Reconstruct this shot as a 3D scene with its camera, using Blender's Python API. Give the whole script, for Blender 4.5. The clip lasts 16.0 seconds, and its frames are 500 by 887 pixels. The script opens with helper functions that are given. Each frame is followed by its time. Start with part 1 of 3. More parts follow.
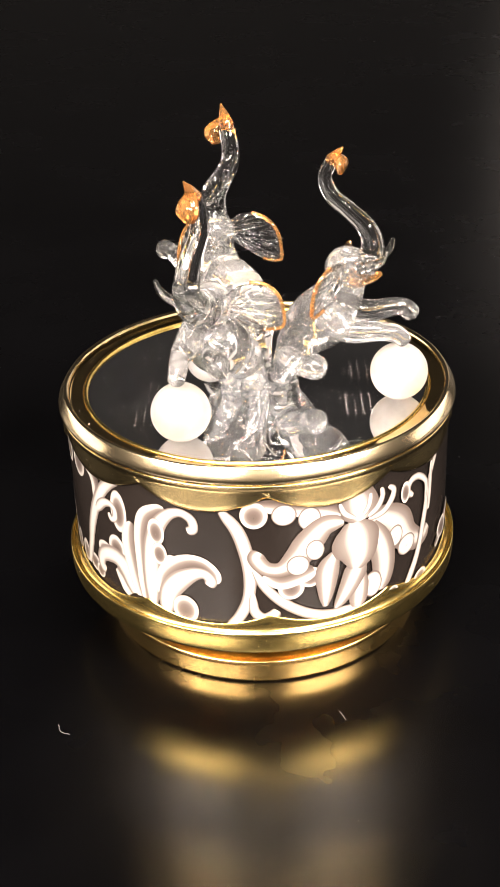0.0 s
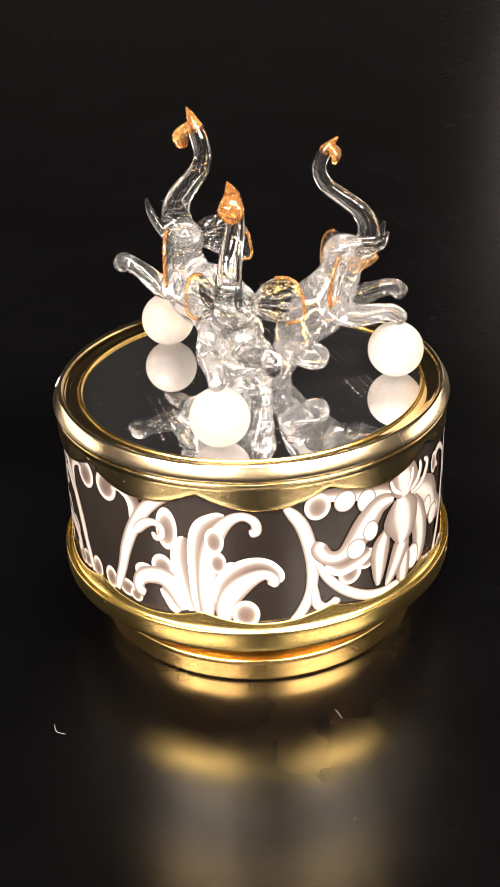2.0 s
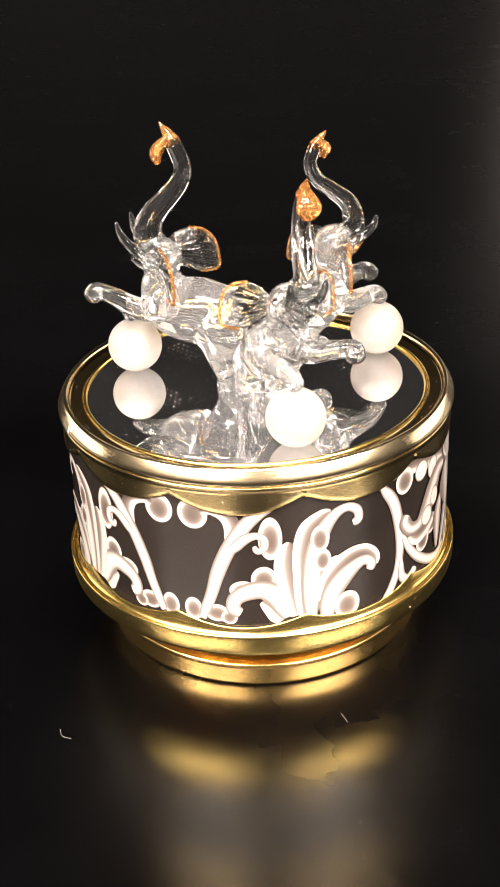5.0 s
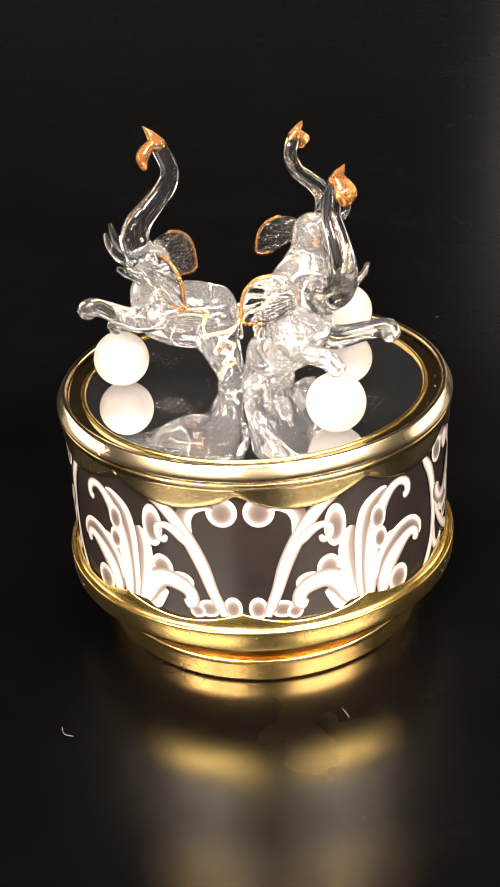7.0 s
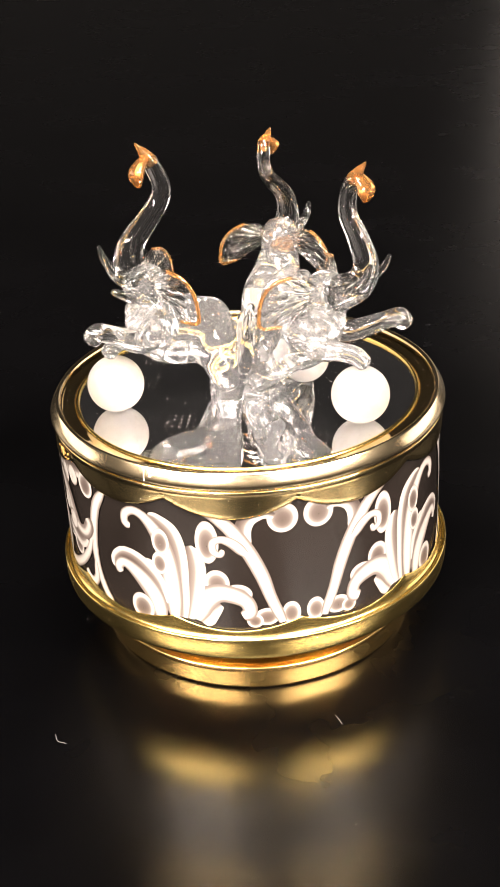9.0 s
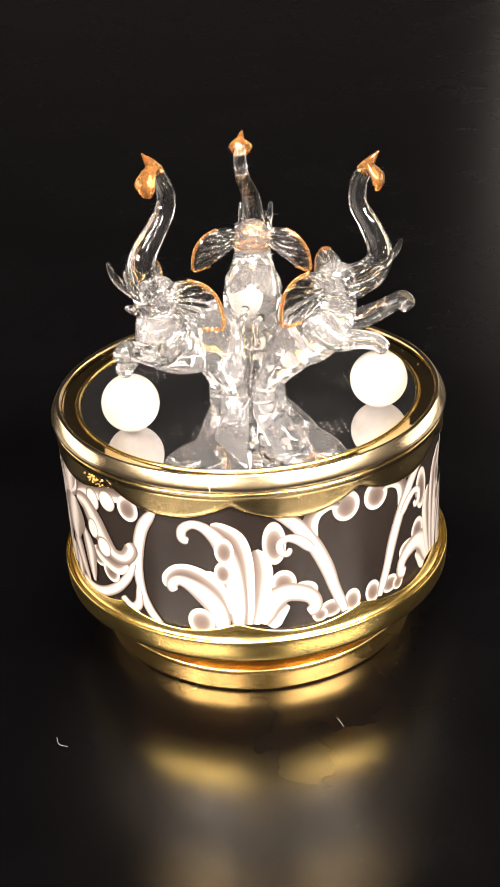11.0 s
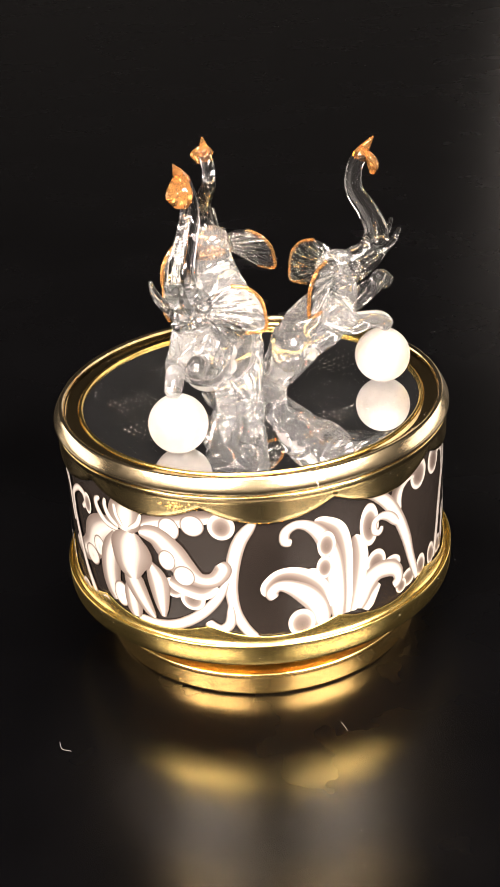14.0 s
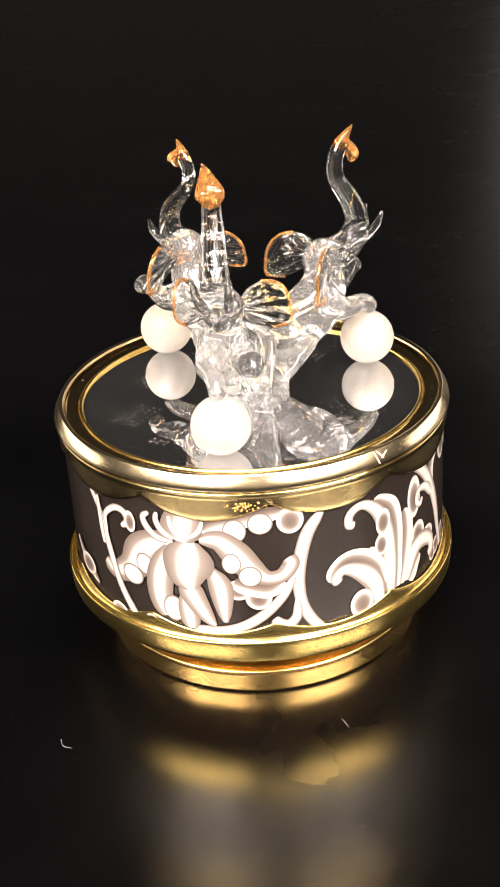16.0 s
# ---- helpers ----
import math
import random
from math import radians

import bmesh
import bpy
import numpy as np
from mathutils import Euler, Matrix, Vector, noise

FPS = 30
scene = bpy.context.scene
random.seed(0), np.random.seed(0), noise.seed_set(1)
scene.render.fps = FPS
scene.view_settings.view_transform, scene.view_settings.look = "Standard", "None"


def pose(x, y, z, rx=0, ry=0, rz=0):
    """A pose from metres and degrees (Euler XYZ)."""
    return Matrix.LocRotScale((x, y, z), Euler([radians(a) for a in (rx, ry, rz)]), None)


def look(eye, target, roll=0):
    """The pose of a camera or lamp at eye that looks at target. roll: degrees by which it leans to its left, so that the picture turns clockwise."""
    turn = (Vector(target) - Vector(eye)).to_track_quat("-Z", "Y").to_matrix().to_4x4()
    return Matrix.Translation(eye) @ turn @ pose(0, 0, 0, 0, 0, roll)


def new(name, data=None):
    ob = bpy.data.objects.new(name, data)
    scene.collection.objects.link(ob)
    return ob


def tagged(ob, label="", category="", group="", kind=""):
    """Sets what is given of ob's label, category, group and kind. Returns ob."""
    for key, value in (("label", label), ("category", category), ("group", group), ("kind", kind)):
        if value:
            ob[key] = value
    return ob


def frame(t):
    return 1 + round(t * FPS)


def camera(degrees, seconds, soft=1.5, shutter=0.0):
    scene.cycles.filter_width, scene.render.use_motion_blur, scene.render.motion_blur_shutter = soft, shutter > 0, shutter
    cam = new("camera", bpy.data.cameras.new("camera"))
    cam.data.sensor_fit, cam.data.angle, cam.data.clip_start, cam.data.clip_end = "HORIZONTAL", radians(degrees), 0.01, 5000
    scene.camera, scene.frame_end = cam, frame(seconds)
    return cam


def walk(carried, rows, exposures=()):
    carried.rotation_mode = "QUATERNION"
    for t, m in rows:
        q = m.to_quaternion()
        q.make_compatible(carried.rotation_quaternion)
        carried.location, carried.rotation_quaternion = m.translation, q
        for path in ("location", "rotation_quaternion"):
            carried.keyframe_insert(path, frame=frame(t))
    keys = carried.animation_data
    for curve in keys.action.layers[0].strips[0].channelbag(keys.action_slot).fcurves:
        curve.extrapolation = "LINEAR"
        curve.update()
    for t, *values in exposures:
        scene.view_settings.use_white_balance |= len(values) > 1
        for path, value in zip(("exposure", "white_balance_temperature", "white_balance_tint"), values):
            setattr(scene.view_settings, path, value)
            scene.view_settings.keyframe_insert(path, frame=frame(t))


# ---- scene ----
# ---- camera ----
cam = camera(22.274, 16.0)
PATH = [
    (0.0, -0.00072, -0.28711, 0.20470, -28.619, -2.323, 0.298),
    (0.5, -0.00078, -0.28785, 0.20458, -28.445, -2.234, 0.285),
    (1.0, -0.00087, -0.28772, 0.20462, -28.413, -2.166, 0.156),
    (1.5, -0.00041, -0.28784, 0.20385, -28.336, -2.398, 0.127),
    (2.0, -0.00061, -0.28778, 0.20351, -28.428, -2.469, 0.052),
    (2.5, -0.00064, -0.28819, 0.20365, -28.272, -2.326, -0.023),
    (3.0, -0.00120, -0.28847, 0.20329, -28.071, -2.310, -0.053),
    (3.5, -0.00143, -0.28833, 0.20305, -28.000, -2.318, 0.041),
    (4.0, -0.00135, -0.28845, 0.20254, -28.028, -2.473, 0.157),
    (6.5, -0.00009, -0.28875, 0.20321, -28.033, -3.158, 0.309),
    (7.0, 0.00000, -0.28843, 0.20281, -28.234, -3.354, 0.379),
    (7.5, -0.00016, -0.28870, 0.20285, -28.183, -3.373, 0.285),
    (8.0, -0.00002, -0.28924, 0.20253, -27.874, -3.212, 0.205),
    (8.5, -0.00023, -0.28900, 0.20347, -28.007, -3.154, 0.116),
    (9.0, -0.00018, -0.28931, 0.20348, -27.942, -3.152, -0.024),
    (11.5, 0.00051, -0.29000, 0.20180, -27.462, -3.455, 0.143),
    (12.0, 0.00042, -0.29014, 0.20027, -27.298, -3.508, 0.158),
    (12.5, 0.00088, -0.28909, 0.20072, -27.523, -3.710, 0.316),
    (13.0, 0.00124, -0.28941, 0.20133, -27.391, -3.701, 0.390),
    (13.5, 0.00125, -0.28948, 0.20118, -27.278, -3.685, 0.345),
    (14.0, 0.00105, -0.28953, 0.20151, -27.332, -3.680, 0.388),
    (14.5, 0.00089, -0.28930, 0.20156, -27.573, -3.857, 0.456),
    (15.0, 0.00095, -0.28890, 0.20203, -27.877, -4.014, 0.490),
    (15.5, 0.00100, -0.28935, 0.20207, -27.714, -3.887, 0.370),
    (16.0, 0.00083, -0.29008, 0.20094, -27.321, -3.771, 0.375),
]
walk(cam, [(t, pose(x, y, z, 90 + pitch, 0, yaw) @ pose(0, 0, 0, 0, 0, roll)) for t, x, y, z, pitch, roll, yaw in PATH])

# ---- light: two soft lamps in front, added fill lamps, a dark room ----
world = bpy.data.worlds.new("room_air")
scene.world = world
world.use_nodes = True
world.node_tree.nodes["Background"].inputs[0].default_value = (1.0, 0.93, 0.86, 1)
world.node_tree.nodes["Background"].inputs[1].default_value = 0.0015
scene.view_settings.exposure = 0.75

TURN = 9.041          # degrees a second
U = 0.048             # radius of the printed sleeve, metres
TABLE_Z = 0.07 * U


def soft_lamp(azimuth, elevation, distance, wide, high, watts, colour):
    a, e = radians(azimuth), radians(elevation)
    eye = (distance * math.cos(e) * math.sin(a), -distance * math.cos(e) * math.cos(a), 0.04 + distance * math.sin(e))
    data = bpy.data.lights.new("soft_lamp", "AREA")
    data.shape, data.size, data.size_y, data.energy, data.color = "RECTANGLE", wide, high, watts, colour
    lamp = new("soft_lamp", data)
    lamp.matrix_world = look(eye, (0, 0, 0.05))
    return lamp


WARM = (1.0, 0.86, 0.755)
for side in (-1, 1):
    soft_lamp(side * 40, 38, 1.25, 0.80, 0.13, 38.0, WARM)     # the pair in front
    soft_lamp(side * 112, 9, 1.10, 0.80, 0.30, 1.3, WARM)     # added dim side lamps, for the tan rim and bright glass edges
soft_lamp(0, 66, 0.8, 0.50, 0.30, 10.0, WARM)     # an added fill lamp above the camera, to brighten the glass
soft_lamp(155, 11, 2.3, 0.9, 0.7, 0.80, WARM)     # an added dim lamp far behind, for the glow on the table's far right


# ---- materials ----
def material(name):
    m = bpy.data.materials.new(name)
    m.use_nodes = True
    return m, m.node_tree.nodes, m.node_tree.links, m.node_tree.nodes["Principled BSDF"]


def noise_node(nodes, links, scale, detail=4.0, rough=0.55):
    co = nodes.new("ShaderNodeTexCoord")
    n = nodes.new("ShaderNodeTexNoise")
    n.inputs["Scale"].default_value, n.inputs["Detail"].default_value, n.inputs["Roughness"].default_value = scale, detail, rough
    links.new(co.outputs["Object"], n.inputs["Vector"])
    return n


def ramp_node(nodes, links, source, stops):
    r = nodes.new("ShaderNodeValToRGB")
    el = r.color_ramp.elements
    while len(el) < len(stops):
        el.new(0.5)
    for e, (p, c) in zip(el, stops):
        e.position, e.color = p, (*c, 1) if len(c) == 3 else c
    links.new(source, r.inputs["Fac"])
    return r


def bump_node(nodes, links, source, strength, distance, into):
    b = nodes.new("ShaderNodeBump")
    b.inputs["Strength"].default_value, b.inputs["Distance"].default_value = strength, distance
    links.new(source, b.inputs["Height"])
    links.new(b.outputs["Normal"], into.inputs["Normal"])
    return b


def grey(v):
    return (v, v, v)


def gold(name, colour, rough, coat, wear):
    m, nodes, links, p = material(name)
    p.inputs["Metallic"].default_value = 1.0
    p.inputs["Coat Weight"].default_value, p.inputs["Coat Roughness"].default_value = coat, 0.04
    broad, fine = noise_node(nodes, links, 60, 5), noise_node(nodes, links, 900, 3, 0.7)
    dark = tuple(c * 0.72 for c in colour)
    tint = ramp_node(nodes, links, broad.outputs["Fac"], [(0.30, dark), (0.48, colour), (1.0, colour)])
    links.new(tint.outputs["Color"], p.inputs["Base Color"])
    ro = ramp_node(nodes, links, fine.outputs["Fac"], [(0.3, grey(rough)), (0.75, grey(rough + wear))])
    links.new(ro.outputs["Color"], p.inputs["Roughness"])
    bump_node(nodes, links, fine.outputs["Fac"], 0.012, 0.00004, p)
    return m


RIM_GOLD = gold("satin_gold", (0.95, 0.77, 0.48), 0.16, 0.0, 0.05)
SKIRT_GOLD = gold("skirt_gold", (0.97, 0.75, 0.36), 0.15, 0.0, 0.04)
POLISHED_GOLD = gold("polished_gold", (0.95, 0.70, 0.33), 0.07, 0.0, 0.06)
RING_GOLD = gold("yellow_gold", (0.97, 0.72, 0.24), 0.19, 0.0, 0.06)
FOOT_GOLD = gold("brushed_gold", (0.98, 0.66, 0.23), 0.22, 0.0, 0.05)
m, nodes, links, p = material("worn_gold")
WORN = m
p.inputs["Metallic"].default_value = 0.7
n = noise_node(nodes, links, 1400, 4)
links.new(ramp_node(nodes, links, n.outputs["Fac"], [(0.35, (0.12, 0.06, 0.02)), (0.62, (0.70, 0.42, 0.14))]).outputs["Color"], p.inputs["Base Color"])
p.inputs["Roughness"].default_value = 0.45
bump_node(nodes, links, n.outputs["Fac"], 0.8, 0.0004, p)

m, nodes, links, p = material("mirror")
MIRROR = m
p.inputs["Metallic"].default_value = 0.997
n = noise_node(nodes, links, 130, 5)
links.new(ramp_node(nodes, links, n.outputs["Fac"], [(0.3, (0.80, 0.81, 0.83)), (0.7, (0.86, 0.87, 0.89))]).outputs["Color"], p.inputs["Base Color"])
links.new(ramp_node(nodes, links, n.outputs["Fac"], [(0.4, grey(0.008)), (0.8, grey(0.05))]).outputs["Color"], p.inputs["Roughness"])

m, nodes, links, p = material("dark_sleeve")
SLEEVE = m
n = noise_node(nodes, links, 45, 4)
links.new(ramp_node(nodes, links, n.outputs["Fac"], [(0.3, (0.010, 0.0078, 0.0068)), (0.7, (0.016, 0.0125, 0.0108))]).outputs["Color"], p.inputs["Base Color"])
p.inputs["Roughness"].default_value = 0.13

m, nodes, links, p = material("white_print")
PRINT = m
tone = nodes.new("ShaderNodeAttribute")
tone.attribute_name = "tone"
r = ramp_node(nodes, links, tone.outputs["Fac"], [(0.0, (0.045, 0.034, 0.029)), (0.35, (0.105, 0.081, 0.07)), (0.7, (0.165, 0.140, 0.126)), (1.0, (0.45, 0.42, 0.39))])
links.new(r.outputs["Color"], p.inputs["Base Color"])
p.inputs["Roughness"].default_value = 0.35
p.inputs["Coat Weight"].default_value, p.inputs["Coat Roughness"].default_value = 0.6, 0.06


def glass(name, colour, rough, ripple, scale, clear):
    m, nodes, links, p = material(name)
    p.inputs["Base Color"].default_value = (*colour, 1)
    p.inputs["Transmission Weight"].default_value = clear
    p.inputs["IOR"].default_value = 1.5
    n = noise_node(nodes, links, scale, 2)
    links.new(ramp_node(nodes, links, n.outputs["Fac"], [(0.35, grey(rough)), (0.75, grey(rough * 2.5))]).outputs["Color"], p.inputs["Roughness"])
    bump_node(nodes, links, n.outputs["Fac"], ripple, 0.0035, p)
    return m


CLEAR = glass("clear_glass", (1.0, 1.0, 1.0), 0.004, 0.10, 90, 0.996)
# less clear: a white share stands in for lamplight caught in bodies and legs
RIPPLED = glass("rippled_glass", (1.0, 1.0, 1.0), 0.004, 0.22, 60, 0.945)
HEAD_GLASS = glass("smooth_glass", (1.0, 1.0, 1.0), 0.004, 0.25, 70, 0.985)
AMBER = glass("amber_glass", (1.0, 0.50, 0.17), 0.02, 0.03, 200, 0.93)
m, nodes, links, p = material("frosted_glass")
FROSTED = m
n = noise_node(nodes, links, 500, 4)
links.new(ramp_node(nodes, links, n.outputs["Fac"], [(0.3, (0.50, 0.478, 0.447)), (0.7, (0.57, 0.548, 0.517))]).outputs["Color"], p.inputs["Base Color"])
p.inputs["Roughness"].default_value = 0.5
p.inputs["Transmission Weight"].default_value = 0.7
p.inputs["Subsurface Weight"].default_value = 0.6
p.inputs["Subsurface Radius"].default_value = (0.004, 0.0036, 0.003)
bump_node(nodes, links, n.outputs["Fac"], 0.15, 0.0001, p)

m, nodes, links, p = material("black_lacquer")
TABLE = m
p.inputs["IOR"].default_value = 1.5
p.inputs["Specular IOR Level"].default_value = 0.30
n, n2 = noise_node(nodes, links, 14, 5), noise_node(nodes, links, 1500, 2)
links.new(ramp_node(nodes, links, n.outputs["Fac"], [(0.3, (0.0002, 0.0002, 0.0003)), (0.7, (0.0006, 0.0006, 0.0008))]).outputs["Color"], p.inputs["Base Color"])
links.new(ramp_node(nodes, links, n.outputs["Fac"], [(0.35, grey(0.25)), (0.7, grey(0.29))]).outputs["Color"], p.inputs["Roughness"])
bump_node(nodes, links, n2.outputs["Fac"], 0.02, 0.00008, p)
m, nodes, links, p = material("dark_wall")
WALL = m
n = noise_node(nodes, links, 3, 6)
links.new(ramp_node(nodes, links, n.outputs["Fac"], [(0.3, (0.005, 0.0052, 0.0062)), (0.7, (0.009, 0.0092, 0.0105))]).outputs["Color"], p.inputs["Base Color"])
p.inputs["Roughness"].default_value = 0.8
m, nodes, links, p = material("pale_dust")
DUST = m
n = noise_node(nodes, links, 900, 2)
links.new(ramp_node(nodes, links, n.outputs["Fac"], [(0.3, (0.45, 0.42, 0.40)), (0.7, (0.7, 0.67, 0.63))]).outputs["Color"], p.inputs["Base Color"])
p.inputs["Roughness"].default_value = 0.7


m, nodes, links, p = material("grey_lint")
LINT = m
n = noise_node(nodes, links, 700, 2)
links.new(ramp_node(nodes, links, n.outputs["Fac"], [(0.3, (0.05, 0.05, 0.055)), (0.7, (0.12, 0.115, 0.11))]).outputs["Color"], p.inputs["Base Color"])
p.inputs["Roughness"].default_value = 0.8


# ---- mesh helpers ----
def part(name, bm, mat, parent=None, label="", smooth=True):
    me = bpy.data.meshes.new(name)
    bmesh.ops.recalc_face_normals(bm, faces=bm.faces)
    bm.to_mesh(me)
    bm.free()
    me.materials.append(mat)
    if smooth:
        me.polygons.foreach_set("use_smooth", [True] * len(me.polygons))
    ob = new(name, me)
    if parent:
        ob.parent = parent
    return tagged(ob, label)


def grid_faces(bm, rings, closed_ring=True, closed_path=False):
    pairs = list(zip(rings, rings[1:])) + ([(rings[-1], rings[0])] if closed_path else [])
    for a, b in pairs:
        n = len(a)
        for i in range(n if closed_ring else n - 1):
            bm.faces.new((a[i], a[(i + 1) % n], b[(i + 1) % n], b[i]))


def lathe(profile, n=180, closed=False):
    """Turns a profile of (radius, height), in sleeve radii; heights may be functions of the angle."""
    bm = bmesh.new()
    rings = []
    for r, z in profile:
        ring = []
        for i in range(n):
            a = 2 * math.pi * i / n
            h = z(a) if callable(z) else z
            ring.append(bm.verts.new((U * r * math.cos(a), U * r * math.sin(a), U * h)))
        rings.append(ring)
    grid_faces(bm, rings, True, closed)
    return bm


def spline(points, steps):
    """Catmull-Rom through rows of numbers."""
    p = np.array(points, float)
    p = np.vstack([2 * p[0] - p[1], p, 2 * p[-1] - p[-2]])
    out = []
    for i in range(1, len(p) - 2):
        for k in range(steps):
            t = k / steps
            out.append(0.5 * (2 * p[i] + (p[i + 1] - p[i - 1]) * t + (2 * p[i - 1] - 5 * p[i] + 4 * p[i + 1] - p[i + 2]) * t * t + (3 * p[i] - p[i - 1] - 3 * p[i + 1] + p[i + 2]) * t ** 3))
    out.append(p[-2])
    return np.array(out)


def tube(bm, points, n=18, steps=6, flat=1.0):
    """A round rod through rows of (s, l, z, radius), with domed ends, in sleeve radii."""
    c = spline(points, steps)
    r0, r1 = max(c[0, 3], 1e-3), max(c[-1, 3], 1e-3)
    d0, d1 = c[0, :3] - c[1, :3], c[-1, :3] - c[-2, :3]
    d0, d1 = d0 / np.linalg.norm(d0), d1 / np.linalg.norm(d1)
    dome = [(0.25, 0.97), (0.5, 0.87), (0.75, 0.66), (0.93, 0.37)]
    first = [np.append(c[0, :3] + d0 * r0 * a * 0.7, r0 * b) for a, b in reversed(dome)]
    last = [np.append(c[-1, :3] + d1 * r1 * a * 0.7, r1 * b) for a, b in dome]
    c = np.vstack([first, c, last])
    c[:, 3] = np.maximum(c[:, 3], 0.002)
    rings = []
    up = Vector((0, 1, 0.02))
    for i in range(len(c)):
        t = Vector(c[min(i + 1, len(c) - 1), :3] - c[max(i - 1, 0), :3]).normalized()
        side = (up - t * up.dot(t)).normalized()
        other = t.cross(side)
        ring = []
        for k in range(n):
            a = 2 * math.pi * k / n
            q = Vector(c[i, :3]) + float(c[i, 3]) * (side * math.cos(a) * flat + other * math.sin(a))
            ring.append(bm.verts.new(q * U))
        rings.append(ring)
        up = side
    grid_faces(bm, rings)
    bm.faces.new(rings[0])
    bm.faces.new(rings[-1])
    return bm


def ellipsoid(bm, centre, radii, tilt=None, segments=24):
    made = bmesh.ops.create_uvsphere(bm, u_segments=segments, v_segments=segments // 2 + 2, radius=1.0)
    m = Matrix.Translation(Vector(centre) * U) @ (tilt or Matrix()) @ Matrix.Diagonal((*(r * U for r in radii), 1))
    bmesh.ops.transform(bm, matrix=m, verts=made["verts"])
    return bm


# ---- room and table ----
def slab(name, x0, x1, y0, y1, z0, z1, mat, label, category, cuts=1):
    bm = bmesh.new()
    bmesh.ops.create_cube(bm, size=1)
    bmesh.ops.transform(bm, matrix=Matrix.Translation(((x0 + x1) / 2, (y0 + y1) / 2, (z0 + z1) / 2)) @ Matrix.Diagonal((x1 - x0, y1 - y0, z1 - z0, 1)), verts=bm.verts)
    ob = part(name, bm, mat, smooth=False)
    return tagged(ob, label, category, kind="structure")


table = slab("table_top", -1.3, 1.3, -0.9, 1.7, -0.03, TABLE_Z, TABLE, "glossy black lacquered table top with specks of dust", "table")
slab("floor", -2.4, 2.4, -2.4, 2.4, -0.80, -0.75, WALL, "dark floor of the unlit room", "floor")
slab("ceiling", -2.4, 2.4, -2.4, 2.4, 1.75, 1.80, WALL, "dark ceiling of the unlit room", "ceiling")
slab("wall_north", -2.4, 2.4, 2.4, 2.45, -0.75, 1.75, WALL, "dark wall of the unlit room", "wall")
slab("wall_south", -2.4, 2.4, -2.45, -2.4, -0.75, 1.75, WALL, "dark wall of the unlit room", "wall")
slab("wall_east", 2.4, 2.45, -2.4, 2.4, -0.75, 1.75, WALL, "dark wall of the unlit room", "wall")
slab("wall_west", -2.45, -2.4, -2.4, 2.4, -0.75, 1.75, WALL, "dark wall of the unlit room", "wall")

# ---- music box ----
SCALLOPS = 10
CUSP = radians(-160)


def lobe_share(a):
    """0 in the middle of a scallop, 1 at its cusps."""
    u = ((a - CUSP) / (2 * math.pi / SCALLOPS)) % 1.0
    return (2 * u - 1) ** 2


def upper_edge(a):
    return 1.185 + 0.085 * lobe_share(a)


def lower_edge(a):
    return 0.548 + 0.058 * lobe_share(a)


MIRROR_Z = 1.372
music_box = tagged(new("music_box"), "round gold-rimmed musical box turning on a black table", "music box")
foot = part("foot", lathe([(0.70, 0.074), (0.840, 0.070), (0.849, 0.074), (0.852, 0.084), (0.852, 0.090), (0.852, 0.170), (0.852, 0.176), (0.855, 0.182), (0.857, 0.190), (0.855, 0.198), (0.848, 0.203), (0.80, 0.207), (0.70, 0.212), (0.69, 0.215)]), FOOT_GOLD, music_box, "brushed gold foot ring")
drum = part("drum", lathe([(0.69, 0.217), (0.715, 0.222), (0.72, 0.24), (0.72, 0.37), (0.73, 0.386), (0.75, 0.392), (0.96, 0.396), (0.985, 0.40), (0.99, 0.43), (0.99, 1.30), (0.90, 1.345), (0.86, 1.350), (0.0005, 1.350)]), POLISHED_GOLD, music_box, "gold under-body of the turning drum")
rim = part("upper_rim", lathe([
    (0.9725, 1.372), (0.9725, 1.4085), (0.978, 1.4135), (0.984, 1.4175), (0.989, 1.419), (0.9935, 1.418), (0.998, 1.414), (1.003, 1.4065), (1.0095, 1.3965), (1.016, 1.386), (1.022, 1.375), (1.0265, 1.366), (1.0295, 1.357),
    (1.030, 1.350), (1.028, 1.344), (1.0225, 1.339), (1.006, 1.336), (0.98, 1.340)], 360, True), RIM_GOLD, drum, "polished pale gold rim")
part("scalloped_skirt", lathe([(1.006, 1.332), (1.0205, 1.331), (1.0225, 1.327), (1.0225, 1.318), (1.0185, 1.309), (1.0165, 1.299), (1.0165, 1.292),
    (1.0165, lambda a: upper_edge(a) + 0.03), (1.0165, lambda a: upper_edge(a) + 0.008), (1.0145, upper_edge), (1.0085, lambda a: upper_edge(a) - 0.001), (1.006, lambda a: upper_edge(a) + 0.005)], 360, True), SKIRT_GOLD, drum, "satin gold skirt with a scalloped edge")
part("rim_channel", lathe([(0.899, 1.352), (0.900, 1.380), (0.905, 1.382), (0.935, 1.383), (0.955, 1.384), (0.966, 1.387), (0.9715, 1.398), (0.9715, 1.352)], 240, True), POLISHED_GOLD, drum, "mirror-bright gold channel inside the rim")
part("inner_bead", lathe([(0.877, 1.352), (0.877, 1.380), (0.880, 1.387), (0.886, 1.390), (0.892, 1.388), (0.897, 1.383), (0.8985, 1.380), (0.8985, 1.352)], 240, True), RING_GOLD, drum, "thin gold bead round the mirror")
